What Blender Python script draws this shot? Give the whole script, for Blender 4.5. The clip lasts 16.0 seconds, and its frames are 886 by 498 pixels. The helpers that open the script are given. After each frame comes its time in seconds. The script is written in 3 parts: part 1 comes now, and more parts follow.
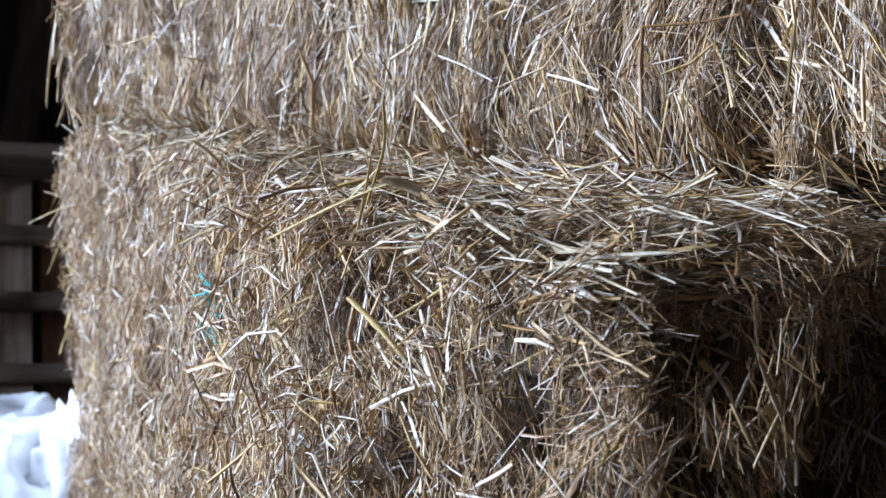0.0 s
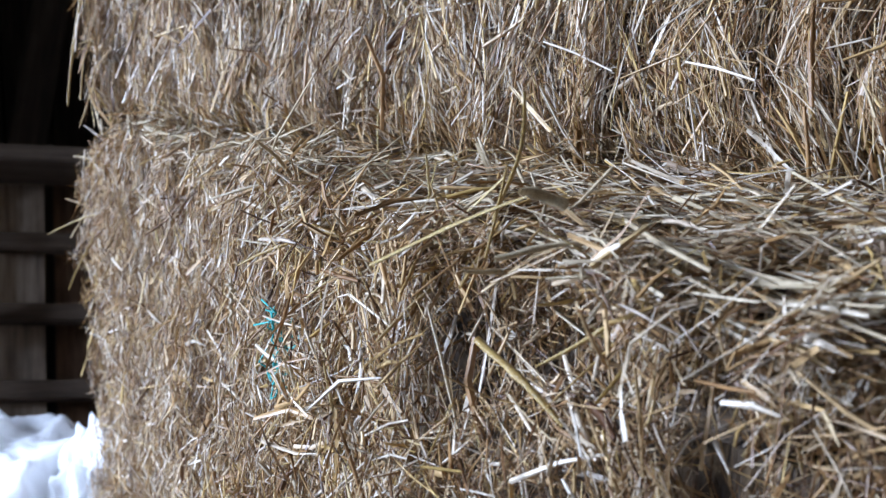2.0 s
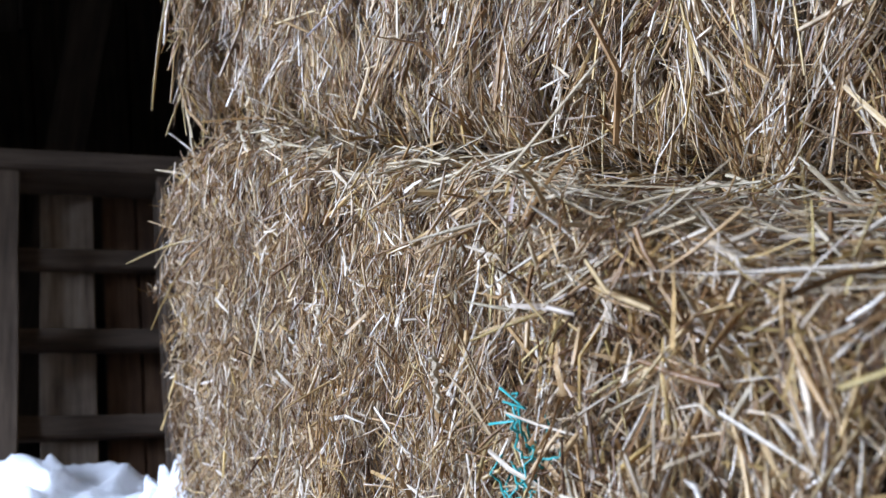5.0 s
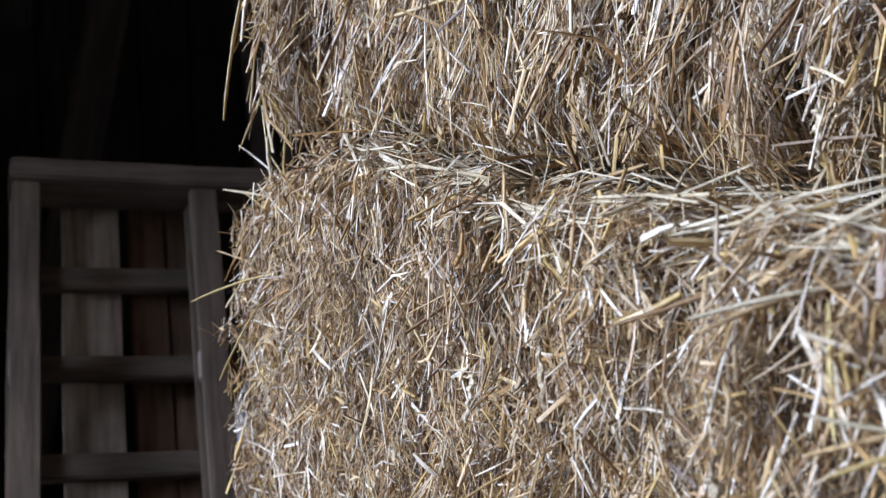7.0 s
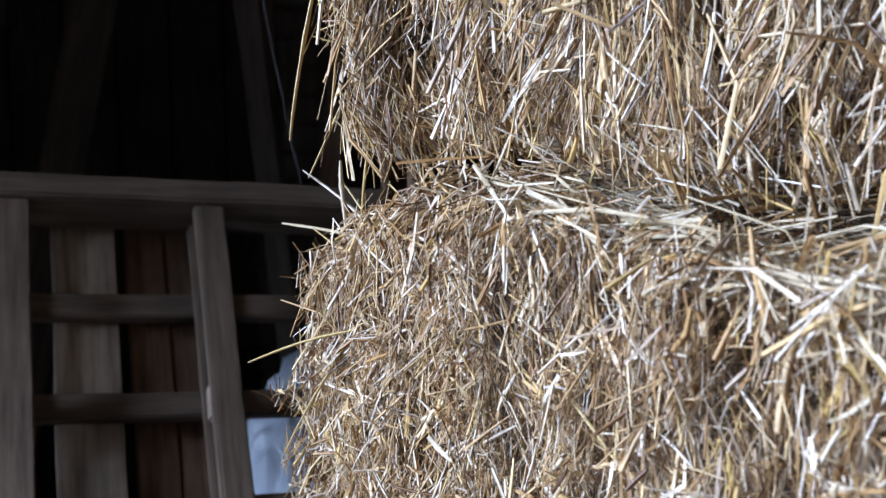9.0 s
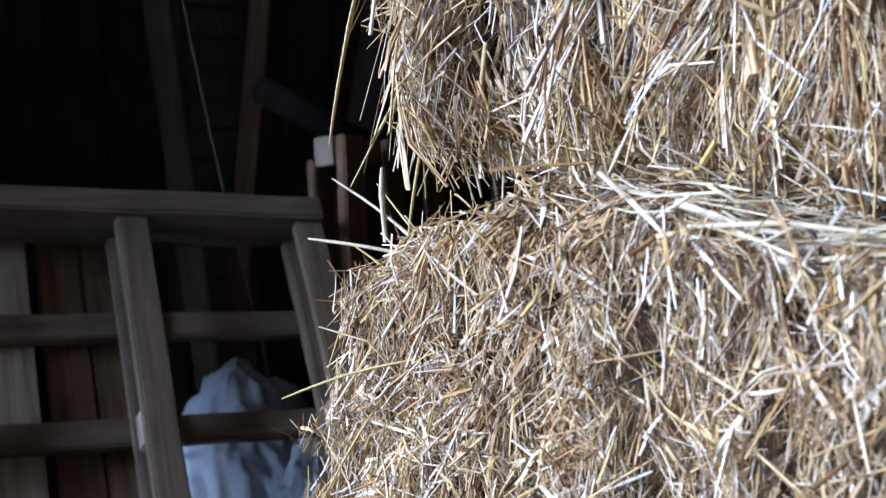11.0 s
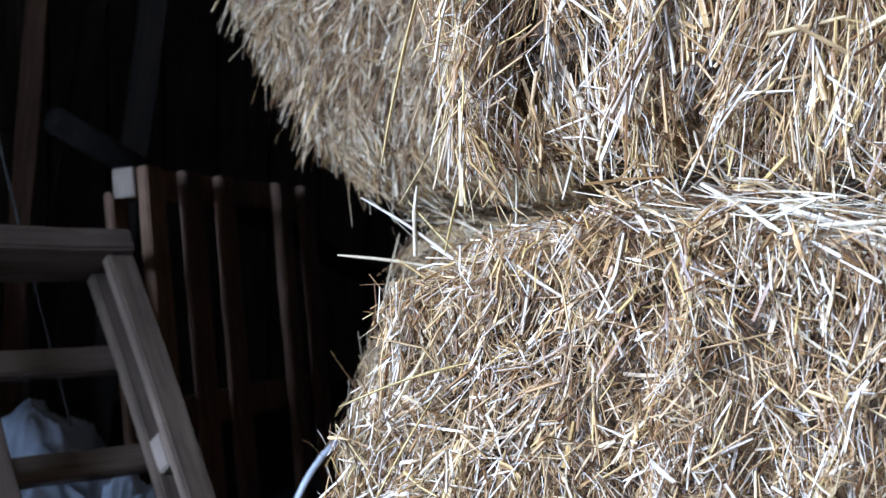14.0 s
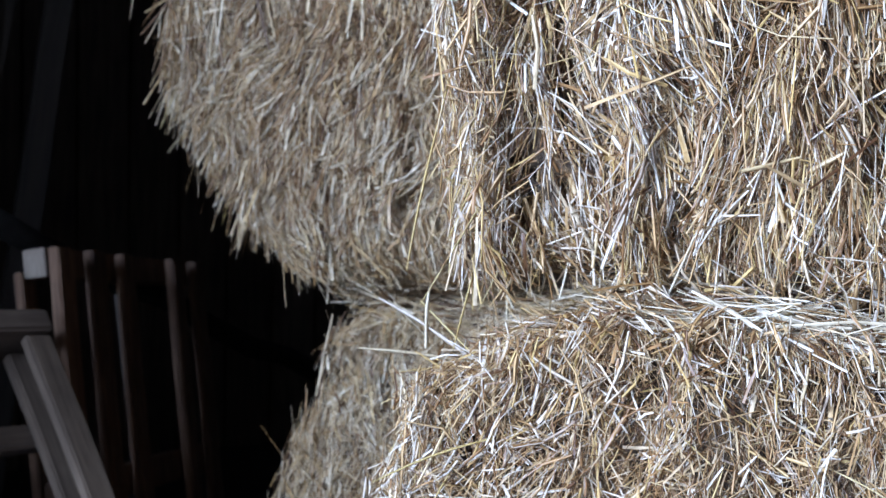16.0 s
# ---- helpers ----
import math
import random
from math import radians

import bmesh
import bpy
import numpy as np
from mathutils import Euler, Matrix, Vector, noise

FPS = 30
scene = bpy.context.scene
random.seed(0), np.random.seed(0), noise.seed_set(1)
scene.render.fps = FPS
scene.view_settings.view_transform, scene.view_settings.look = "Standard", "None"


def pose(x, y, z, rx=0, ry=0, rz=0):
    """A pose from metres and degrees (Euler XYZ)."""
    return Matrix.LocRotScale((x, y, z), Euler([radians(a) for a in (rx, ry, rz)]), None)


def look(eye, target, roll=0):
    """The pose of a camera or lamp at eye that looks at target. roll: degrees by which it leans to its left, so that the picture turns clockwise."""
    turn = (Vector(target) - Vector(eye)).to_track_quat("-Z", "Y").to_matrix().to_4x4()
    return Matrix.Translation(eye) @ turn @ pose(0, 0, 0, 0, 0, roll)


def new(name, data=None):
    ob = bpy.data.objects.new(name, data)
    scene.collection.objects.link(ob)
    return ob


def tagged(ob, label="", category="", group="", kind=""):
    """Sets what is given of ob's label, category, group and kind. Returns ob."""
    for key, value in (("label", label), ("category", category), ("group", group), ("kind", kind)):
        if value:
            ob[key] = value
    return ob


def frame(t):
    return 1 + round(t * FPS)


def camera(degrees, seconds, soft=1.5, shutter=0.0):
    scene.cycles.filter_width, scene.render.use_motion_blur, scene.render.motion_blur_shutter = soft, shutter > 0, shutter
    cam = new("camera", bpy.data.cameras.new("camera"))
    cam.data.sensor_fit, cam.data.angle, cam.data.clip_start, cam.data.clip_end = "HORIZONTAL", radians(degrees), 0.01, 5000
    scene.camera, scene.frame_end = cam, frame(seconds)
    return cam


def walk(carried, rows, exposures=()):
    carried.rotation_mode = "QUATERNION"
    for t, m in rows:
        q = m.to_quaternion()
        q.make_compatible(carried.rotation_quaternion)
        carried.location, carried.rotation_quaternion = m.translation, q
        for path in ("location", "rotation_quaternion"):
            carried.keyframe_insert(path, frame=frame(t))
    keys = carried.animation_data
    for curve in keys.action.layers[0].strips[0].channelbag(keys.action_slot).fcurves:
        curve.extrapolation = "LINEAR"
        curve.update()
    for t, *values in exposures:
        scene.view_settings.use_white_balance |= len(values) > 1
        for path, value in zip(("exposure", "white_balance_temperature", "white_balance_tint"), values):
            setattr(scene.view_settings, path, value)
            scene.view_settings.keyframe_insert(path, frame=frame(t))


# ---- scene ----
cam = camera(40.5, 16.0, soft=1.4)
METRES, EYE, TILT, LEAN, TURN = 1.6, 1.05, -9.0, 0.0, 0.0
ROWS = [
    (0.0, 0.0, 0.0, 0.0, 0.0, 0.0, -0.0),
    (0.5, -0.0105, 0.0242, 0.0057, 0.26, -0.0, 0.11),
    (1.0, -0.0223, 0.0502, 0.0076, 0.37, 0.08, 0.15),
    (1.5, -0.0311, 0.0734, 0.0066, 0.02, 0.11, 0.0),
    (2.0, -0.0471, 0.0977, 0.0087, 0.13, 0.08, 0.09),
    (2.5, -0.0651, 0.1236, 0.0111, 0.63, 0.05, 0.14),
    (3.0, -0.081, 0.1488, 0.0146, 0.55, 0.05, 0.05),
    (3.5, -0.0999, 0.1743, 0.0153, 0.35, 0.1, -0.06),
    (4.0, -0.1169, 0.2015, 0.021, 0.58, 0.13, -0.06),
    (6.5, -0.1971, 0.3543, 0.0438, 0.74, 0.3, -0.11),
    (7.0, -0.221, 0.3856, 0.0489, 0.41, 0.33, -0.23),
    (7.5, -0.2433, 0.4145, 0.0553, -0.05, 0.43, -0.2),
    (8.0, -0.2597, 0.438, 0.0596, -0.16, 0.36, -0.13),
    (8.5, -0.2741, 0.4699, 0.0642, -0.51, 0.45, -0.17),
    (9.0, -0.2919, 0.5064, 0.0711, -1.36, 0.4, -0.05),
    (9.5, -0.3062, 0.5326, 0.0751, -2.55, 0.42, 0.15),
    (10.0, -0.3266, 0.5482, 0.0776, -4.01, 0.4, 0.42),
    (12.5, -0.4486, 0.5958, 0.0682, -15.87, 1.04, 1.61),
    (13.0, -0.4765, 0.5907, 0.0661, -18.42, 1.03, 2.05),
    (13.5, -0.506, 0.5877, 0.0678, -21.21, 1.72, 2.17),
    (14.0, -0.5378, 0.5823, 0.0702, -24.41, 1.92, 2.57),
    (14.5, -0.5644, 0.575, 0.0761, -27.08, 2.3, 3.06),
    (15.0, -0.5891, 0.563, 0.0803, -29.49, 2.4, 3.06),
    (15.5, -0.6228, 0.5544, 0.0872, -31.56, 3.01, 3.56),
    (16.0, -0.6589, 0.5495, 0.0899, -33.01, 4.27, 3.51),
]
EXPOSURES = [(0.0, 0.13, 5850, 10), (2.0, -0.2, 6050, 11), (4.0, -0.38, 6200, 12), (7.0, -0.32, 6200, 12), (10.0, -0.03, 5800, 11), (13.0, 0.12, 5550, 11), (16.0, -0.2, 5480, 11)]
walk(cam, [(t, pose(0, 0, EYE, TILT, LEAN, TURN) @ pose(METRES * x, METRES * y, METRES * z, 90 + pitch, roll, yaw)) for t, x, y, z, yaw, pitch, roll in ROWS],
     exposures=EXPOSURES)
cam.data.dof.use_dof = True
cam.data.dof.focus_distance = 0.80
cam.data.dof.aperture_fstop = 13.0

# ---- light: one wide barn doorway in the west wall, an overcast sky outside ----
world = bpy.data.worlds.new("world")
scene.world = world
world.use_nodes = True
wnt = world.node_tree
sky = wnt.nodes.new("ShaderNodeTexSky")
sky.sky_type = "NISHITA"
sky.sun_disc = False
sky.sun_elevation = radians(40)
sky.sun_rotation = radians(250)
wnt.links.new(sky.outputs[0], wnt.nodes["Background"].inputs[0])
wnt.nodes["Background"].inputs[1].default_value = 0.06

door_lamp = bpy.data.lights.new("doorway_light", "AREA")
door_lamp.shape = "RECTANGLE"
door_lamp.size, door_lamp.size_y = 2.0, 2.5
door_lamp.energy = 800
door_lamp.color = (0.75, 0.90, 1.20)
new("doorway_light", door_lamp).matrix_world = look((-4.42, 0.62, 2.08), (0.0, 0.80, 1.1))


# ---- materials ----
def material(name):
    m = bpy.data.materials.new(name)
    m.use_nodes = True
    nt = m.node_tree
    return m, nt, nt.nodes["Principled BSDF"]


def ramp_node(nt, stops, interpolation="LINEAR"):
    r = nt.nodes.new("ShaderNodeValToRGB")
    r.color_ramp.interpolation = interpolation
    e = r.color_ramp.elements
    e[0].position, e[0].color = stops[0][0], (*stops[0][1], 1)
    e[1].position, e[1].color = stops[-1][0], (*stops[-1][1], 1)
    for p, c in stops[1:-1]:
        e.new(p).color = (*c, 1)
    return r


def noise_node(nt, scale, detail=4, stretch=(1, 1, 1), space="Object", rough=0.6):
    tc = nt.nodes.new("ShaderNodeTexCoord")
    mp = nt.nodes.new("ShaderNodeMapping")
    mp.inputs["Scale"].default_value = stretch
    n = nt.nodes.new("ShaderNodeTexNoise")
    n.inputs["Scale"].default_value, n.inputs["Detail"].default_value, n.inputs["Roughness"].default_value = scale, detail, rough
    nt.links.new(tc.outputs[space], mp.inputs["Vector"])
    nt.links.new(mp.outputs[0], n.inputs["Vector"])
    return n


def mix_node(nt, kind, fac, a, b):
    n = nt.nodes.new("ShaderNodeMix")
    n.data_type, n.blend_type = "RGBA", kind
    for sock, v in ((n.inputs[0], fac), (n.inputs[6], a), (n.inputs[7], b)):
        if hasattr(v, "is_linked"):
            nt.links.new(v, sock)
        elif isinstance(v, tuple):
            sock.default_value = (*v, 1)
        else:
            sock.default_value = v
    return n.outputs[2]


def bump(nt, bsdf, height, strength, distance):
    b = nt.nodes.new("ShaderNodeBump")
    b.inputs["Strength"].default_value, b.inputs["Distance"].default_value = strength, distance
    nt.links.new(height, b.inputs["Height"])
    nt.links.new(b.outputs[0], bsdf.inputs["Normal"])


def straw_material(name, stops, roughness=0.36):
    """Dry cereal stems: every stem its own shade, with fine streaks along it and a waxy gloss."""
    m, nt, p = material(name)
    geo = nt.nodes.new("ShaderNodeNewGeometry")
    info = nt.nodes.new("ShaderNodeObjectInfo")
    add = nt.nodes.new("ShaderNodeMath")
    add.operation = "ADD"
    nt.links.new(geo.outputs["Random Per Island"], add.inputs[0])
    nt.links.new(info.outputs["Random"], add.inputs[1])
    fr = nt.nodes.new("ShaderNodeMath")
    fr.operation = "FRACT"
    nt.links.new(add.outputs[0], fr.inputs[0])
    r = ramp_node(nt, stops)
    nt.links.new(fr.outputs[0], r.inputs[0])
    spots = noise_node(nt, 60, 3)
    sr = ramp_node(nt, [(0.3, (0.5, 0.45, 0.40)), (0.55, (1, 1, 1)), (0.8, (1.15, 1.13, 1.1))])
    nt.links.new(spots.outputs[0], sr.inputs[0])
    big = noise_node(nt, 4.5, 3)
    br = ramp_node(nt, [(0.32, (0.80, 0.71, 0.60)), (0.6, (1.05, 1.05, 1.05))])
    nt.links.new(big.outputs[0], br.inputs[0])
    c = mix_node(nt, "MULTIPLY", 0.8, r.outputs[0], sr.outputs[0])
    c = mix_node(nt, "MULTIPLY", 0.8, c, br.outputs[0])
    nt.links.new(c, p.inputs["Base Color"])
    p.inputs["Roughness"].default_value = roughness
    p.inputs["Specular IOR Level"].default_value = 0.5
    p.inputs["Coat Weight"].default_value = 0.04
    p.inputs["Coat Roughness"].default_value = 0.25
    fine = noise_node(nt, 900, 2)
    bump(nt, p, fine.outputs[0], 0.35, 0.0008)
    thin = nt.nodes.new("ShaderNodeBsdfTranslucent")
    warm = mix_node(nt, "MULTIPLY", 1.0, c, (1.0, 0.90, 0.74))
    nt.links.new(warm, thin.inputs["Color"])
    both = nt.nodes.new("ShaderNodeMixShader")
    both.inputs[0].default_value = 0.15
    nt.links.new(p.outputs[0], both.inputs[1])
    nt.links.new(thin.outputs[0], both.inputs[2])
    nt.links.new(both.outputs[0], nt.nodes["Material Output"].inputs["Surface"])
    return m


STRAW = straw_material("straw", [(0.0, (0.085, 0.034, 0.012)), (0.13, (0.30, 0.160, 0.060)), (0.28, (0.51, 0.315, 0.130)), (0.40, (0.62, 0.43, 0.215)), (0.48, (0.74, 0.63, 0.48)),
                                 (0.58, (0.62, 0.43, 0.15)), (0.70, (0.56, 0.37, 0.16)), (0.80, (0.80, 0.70, 0.55)), (0.92, (0.83, 0.74, 0.61)), (1.0, (0.41, 0.295, 0.20))], 0.40)
STRAW_GOLD = straw_material("golden_straw", [(0.0, (0.48, 0.33, 0.11)), (0.5, (0.61, 0.46, 0.17)), (1.0, (0.70, 0.56, 0.28))], 0.3)
STRAW_PALE = straw_material("pale_leaf_straw", [(0.0, (0.58, 0.48, 0.31)), (0.5, (0.70, 0.61, 0.45)), (1.0, (0.55, 0.44, 0.27))], 0.3)
# Older straw for the back bales, toned down to carry their shade.
STRAW_SHADED = straw_material("shaded_old_straw", [(0.0, (0.11, 0.052, 0.022)), (0.2, (0.36, 0.21, 0.085)), (0.45, (0.56, 0.39, 0.17)), (0.7, (0.71, 0.57, 0.36)), (0.9, (0.77, 0.66, 0.47)), (1.0, (0.42, 0.28, 0.145))], 0.45)
# Chaff darker and warmer than the stems, colouring in the gaps' shade.
STRAW_CHAFF = straw_material("shade_brown_chaff", [(0.0, (0.10, 0.042, 0.014)), (0.25, (0.27, 0.135, 0.045)), (0.5, (0.44, 0.25, 0.095)), (0.75, (0.58, 0.39, 0.18)), (0.9, (0.70, 0.55, 0.34)), (1.0, (0.38, 0.23, 0.11))], 0.45)
EAR = straw_material("wheat_ear", [(0.0, (0.50, 0.40, 0.26)), (1.0, (0.62, 0.52, 0.36))], 0.55)


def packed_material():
    """The packed straw under the loose stems: brown, streaked along the stems, dark to give the gaps their shade."""
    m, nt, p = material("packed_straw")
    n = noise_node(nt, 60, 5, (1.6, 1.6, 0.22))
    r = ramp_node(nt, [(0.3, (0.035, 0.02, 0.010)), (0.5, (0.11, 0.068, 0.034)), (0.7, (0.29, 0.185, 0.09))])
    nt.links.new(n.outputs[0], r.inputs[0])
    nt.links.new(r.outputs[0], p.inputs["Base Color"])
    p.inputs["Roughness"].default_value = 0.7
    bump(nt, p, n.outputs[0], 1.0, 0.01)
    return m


PACKED = packed_material()


def wood_material(name, dark, mid, light, scale=1.0, along=2, roughness=0.75):
    """Weathered sawn timber, grain along one local axis, with knots and grey stains."""
    m, nt, p = material(name)
    st = [9.0, 9.0, 9.0]
    st[along] = 0.7
    g = noise_node(nt, 9 * scale, 6, tuple(st))
    r = ramp_node(nt, [(0.28, dark), (0.5, mid), (0.74, light)])
    nt.links.new(g.outputs[0], r.inputs[0])
    s = noise_node(nt, 5 * scale, 4)
    sr = ramp_node(nt, [(0.3, (0.5, 0.47, 0.45)), (0.6, (1.05, 1.05, 1.05))])
    nt.links.new(s.outputs[0], sr.inputs[0])
    c = mix_node(nt, "MULTIPLY", 0.85, r.outputs[0], sr.outputs[0])
    info = nt.nodes.new("ShaderNodeObjectInfo")
    ir = ramp_node(nt, [(0.0, (0.75, 0.72, 0.7)), (1.0, (1.1, 1.08, 1.05))])
    nt.links.new(info.outputs["Random"], ir.inputs[0])
    c = mix_node(nt, "MULTIPLY", 0.8, c, ir.outputs[0])
    nt.links.new(c, p.inputs["Base Color"])
    p.inputs["Roughness"].default_value = roughness
    bump(nt, p, g.outputs[0], 0.5, 0.003)
    return m


WOOD_POST = wood_material("grey_pallet_wood", (0.062, 0.042, 0.026), (0.135, 0.095, 0.062), (0.20, 0.145, 0.097))
WOOD_RUNG = wood_material("grey_pallet_wood_across", (0.056, 0.037, 0.024), (0.115, 0.080, 0.053), (0.17, 0.124, 0.085), along=0)
WOOD_PLANK = wood_material("pale_pallet_plank", (0.184, 0.144, 0.110), (0.346, 0.276, 0.207), (0.484, 0.403, 0.311))
WOOD_BROWN = wood_material("brown_pallet_plank", (0.08, 0.042, 0.022), (0.19, 0.105, 0.056), (0.29, 0.175, 0.10))
WOOD_BARN = wood_material("old_barn_board", (0.045, 0.031, 0.020), (0.10, 0.070, 0.046), (0.16, 0.115, 0.077), 0.6)
WOOD_OLD = wood_material("weathered_grey_timber", (0.055, 0.042, 0.031), (0.12, 0.094, 0.07), (0.19, 0.152, 0.115), 0.8)
# Board with dimness put into its colour; also cuts bounce off the roof.
WOOD_DARK = wood_material("dimmed_old_board", (0.016, 0.012, 0.008), (0.038, 0.028, 0.019), (0.062, 0.047, 0.032), 0.7)
WOOD_END = wood_material("lit_end_grain", (0.26, 0.20, 0.14), (0.38, 0.30, 0.22), (0.46, 0.38, 0.28), 3.0)


def plastic_material():
    m, nt, p = material("white_plastic_film")
    n = noise_node(nt, 6, 5)
    r = ramp_node(nt, [(0.3, (0.88, 0.89, 0.90)), (0.6, (0.94, 0.95, 0.96))])
    nt.links.new(n.outputs[0], r.inputs[0])
    nt.links.new(r.outputs[0], p.inputs["Base Color"])
    p.inputs["Roughness"].default_value = 0.32
    p.inputs["Subsurface Weight"].default_value = 0.7
    p.inputs["Subsurface Radius"].default_value = (0.1, 0.1, 0.1)
    p.inputs["Subsurface Scale"].default_value = 1.0
    w = noise_node(nt, 14, 5)
    bump(nt, p, w.outputs[0], 0.5, 0.015)
    return m


PLASTIC = plastic_material()


def plain_material(name, a, b, scale, roughness, bumpy=0.0):
    m, nt, p = material(name)
    n = noise_node(nt, scale, 6)
    r = ramp_node(nt, [(0.3, a), (0.7, b)])
    nt.links.new(n.outputs[0], r.inputs[0])
    nt.links.new(r.outputs[0], p.inputs["Base Color"])
    p.inputs["Roughness"].default_value = roughness
    if bumpy:
        bump(nt, p, n.outputs[0], 0.6, bumpy)
    return m


# White film in a dimmer, bluer tone that carries the bag's shade.
BAG = plain_material("shaded_bag_film", (0.45, 0.50, 0.57), (0.66, 0.72, 0.80), 8, 0.35, 0.02)
TWINE = plain_material("teal_twine", (0.02, 0.22, 0.20), (0.05, 0.40, 0.36), 200, 0.45)
# Earth and walls coloured near black so they bounce hardly any light.
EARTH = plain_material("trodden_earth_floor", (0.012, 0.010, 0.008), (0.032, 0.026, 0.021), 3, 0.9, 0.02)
PLASTER = plain_material("near_black_wall", (0.02, 0.018, 0.016), (0.045, 0.041, 0.036), 2, 0.9, 0.01)
# Bark near black in colour, which stands for the log's dim light.
BARK = plain_material("dimmed_bark", (0.006, 0.005, 0.004), (0.018, 0.015, 0.012), 25, 0.9, 0.01)
ROPE = plain_material("grey_rope", (0.06, 0.055, 0.05), (0.11, 0.10, 0.09), 90, 0.8)
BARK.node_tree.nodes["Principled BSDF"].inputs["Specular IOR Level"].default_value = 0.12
PIPE = plain_material("white_pipe", (0.40, 0.42, 0.44), (0.55, 0.57, 0.59), 30, 0.35)


# ---- building helpers ----
def thing(name, m, label, category, group="", kind=""):
    ob = new(name)
    ob.matrix_world = m
    return tagged(ob, label, category, group, kind)


def part(name, bm, mat, parent, label="", m=None):
    me = bpy.data.meshes.new(name)
    bm.to_mesh(me)
    bm.free()
    me.materials.append(mat)
    ob = new(name, me)
    ob.parent = parent
    if m is not None:
        ob.matrix_local = m
    return tagged(ob, label)


def mesh_part(name, verts, quads, mat, parent, label="", smooth=True, kind=""):
    """One mesh from numpy arrays of corners and four-sided faces."""
    me = bpy.data.meshes.new(name)
    me.vertices.add(len(verts))
    me.vertices.foreach_set("co", np.ascontiguousarray(verts, dtype=np.float32).ravel())
    me.loops.add(quads.size)
    me.loops.foreach_set("vertex_index", np.ascontiguousarray(quads, dtype=np.int32).ravel())
    me.polygons.add(len(quads))
    me.polygons.foreach_set("loop_start", np.arange(0, quads.size, 4, dtype=np.int32))
    me.polygons.foreach_set("loop_total", np.full(len(quads), 4, dtype=np.int32))
    me.polygons.foreach_set("use_smooth", np.broadcast_to(smooth, len(quads)).astype(bool))
    me.update(calc_edges=True)
    me.materials.append(mat)
    ob = new(name, me)
    ob.parent = parent
    return tagged(ob, label, kind=kind)


def beam_bm(x0, x1, y0, y1, z0, z1, bev=0.004, rough=0.002, seed=1, cuts=5):
    """A sawn timber: a box with bevelled, slightly uneven edges."""
    bm = bmesh.new()
    bmesh.ops.create_cube(bm, size=1)
    bmesh.ops.transform(bm, matrix=Matrix.Translation(((x0 + x1) / 2, (y0 + y1) / 2, (z0 + z1) / 2)) @ Matrix.Diagonal((x1 - x0, y1 - y0, z1 - z0, 1)), verts=bm.verts)
    d = (x1 - x0, y1 - y0, z1 - z0)
    ax = d.index(max(d))
    long_edges = [e for e in bm.edges if abs((e.verts[0].co - e.verts[1].co)[ax]) > 0.9 * d[ax]]
    bmesh.ops.subdivide_edges(bm, edges=long_edges, cuts=cuts, use_grid_fill=True)
    bmesh.ops.bevel(bm, geom=[e for e in bm.edges if len(e.link_faces) == 2 and e.calc_face_angle(0) > 1.0], offset=bev, segments=2, affect="EDGES")
    for v in bm.verts:
        v.co += rough * noise.noise_vector(v.co * 7 + Vector((seed * 3.1, seed, 0)))
    return bm


def tube_bm(points, radius, sides=6, taper=1.0):
    """A round bar along a line of points."""
    bm = bmesh.new()
    rings = []
    for i, q in enumerate(points):
        a, b = Vector(points[max(i - 1, 0)]), Vector(points[min(i + 1, len(points) - 1)])
        d = (b - a).normalized()
        s = d.orthogonal().normalized()
        if rings:
            s = (prev - d * prev.dot(d)).normalized()
        prev = s
        t = d.cross(s)
        r = radius * (1 + (taper - 1) * i / (len(points) - 1))
        rings.append([bm.verts.new(Vector(q) + r * (math.cos(k * math.tau / sides) * s + math.sin(k * math.tau / sides) * t)) for k in range(sides)])
    for r0, r1 in zip(rings, rings[1:]):
        for k in range(sides):
            bm.faces.new((r0[k], r0[(k + 1) % sides], r1[(k + 1) % sides], r1[k]))
    bm.faces.new(rings[0][::-1])
    bm.faces.new(rings[-1])
    for f in bm.faces:
        f.smooth = True
    return bm


# ---- straw ----
def unit(a):
    return a / np.maximum(np.linalg.norm(a, axis=-1, keepdims=True), 1e-9)


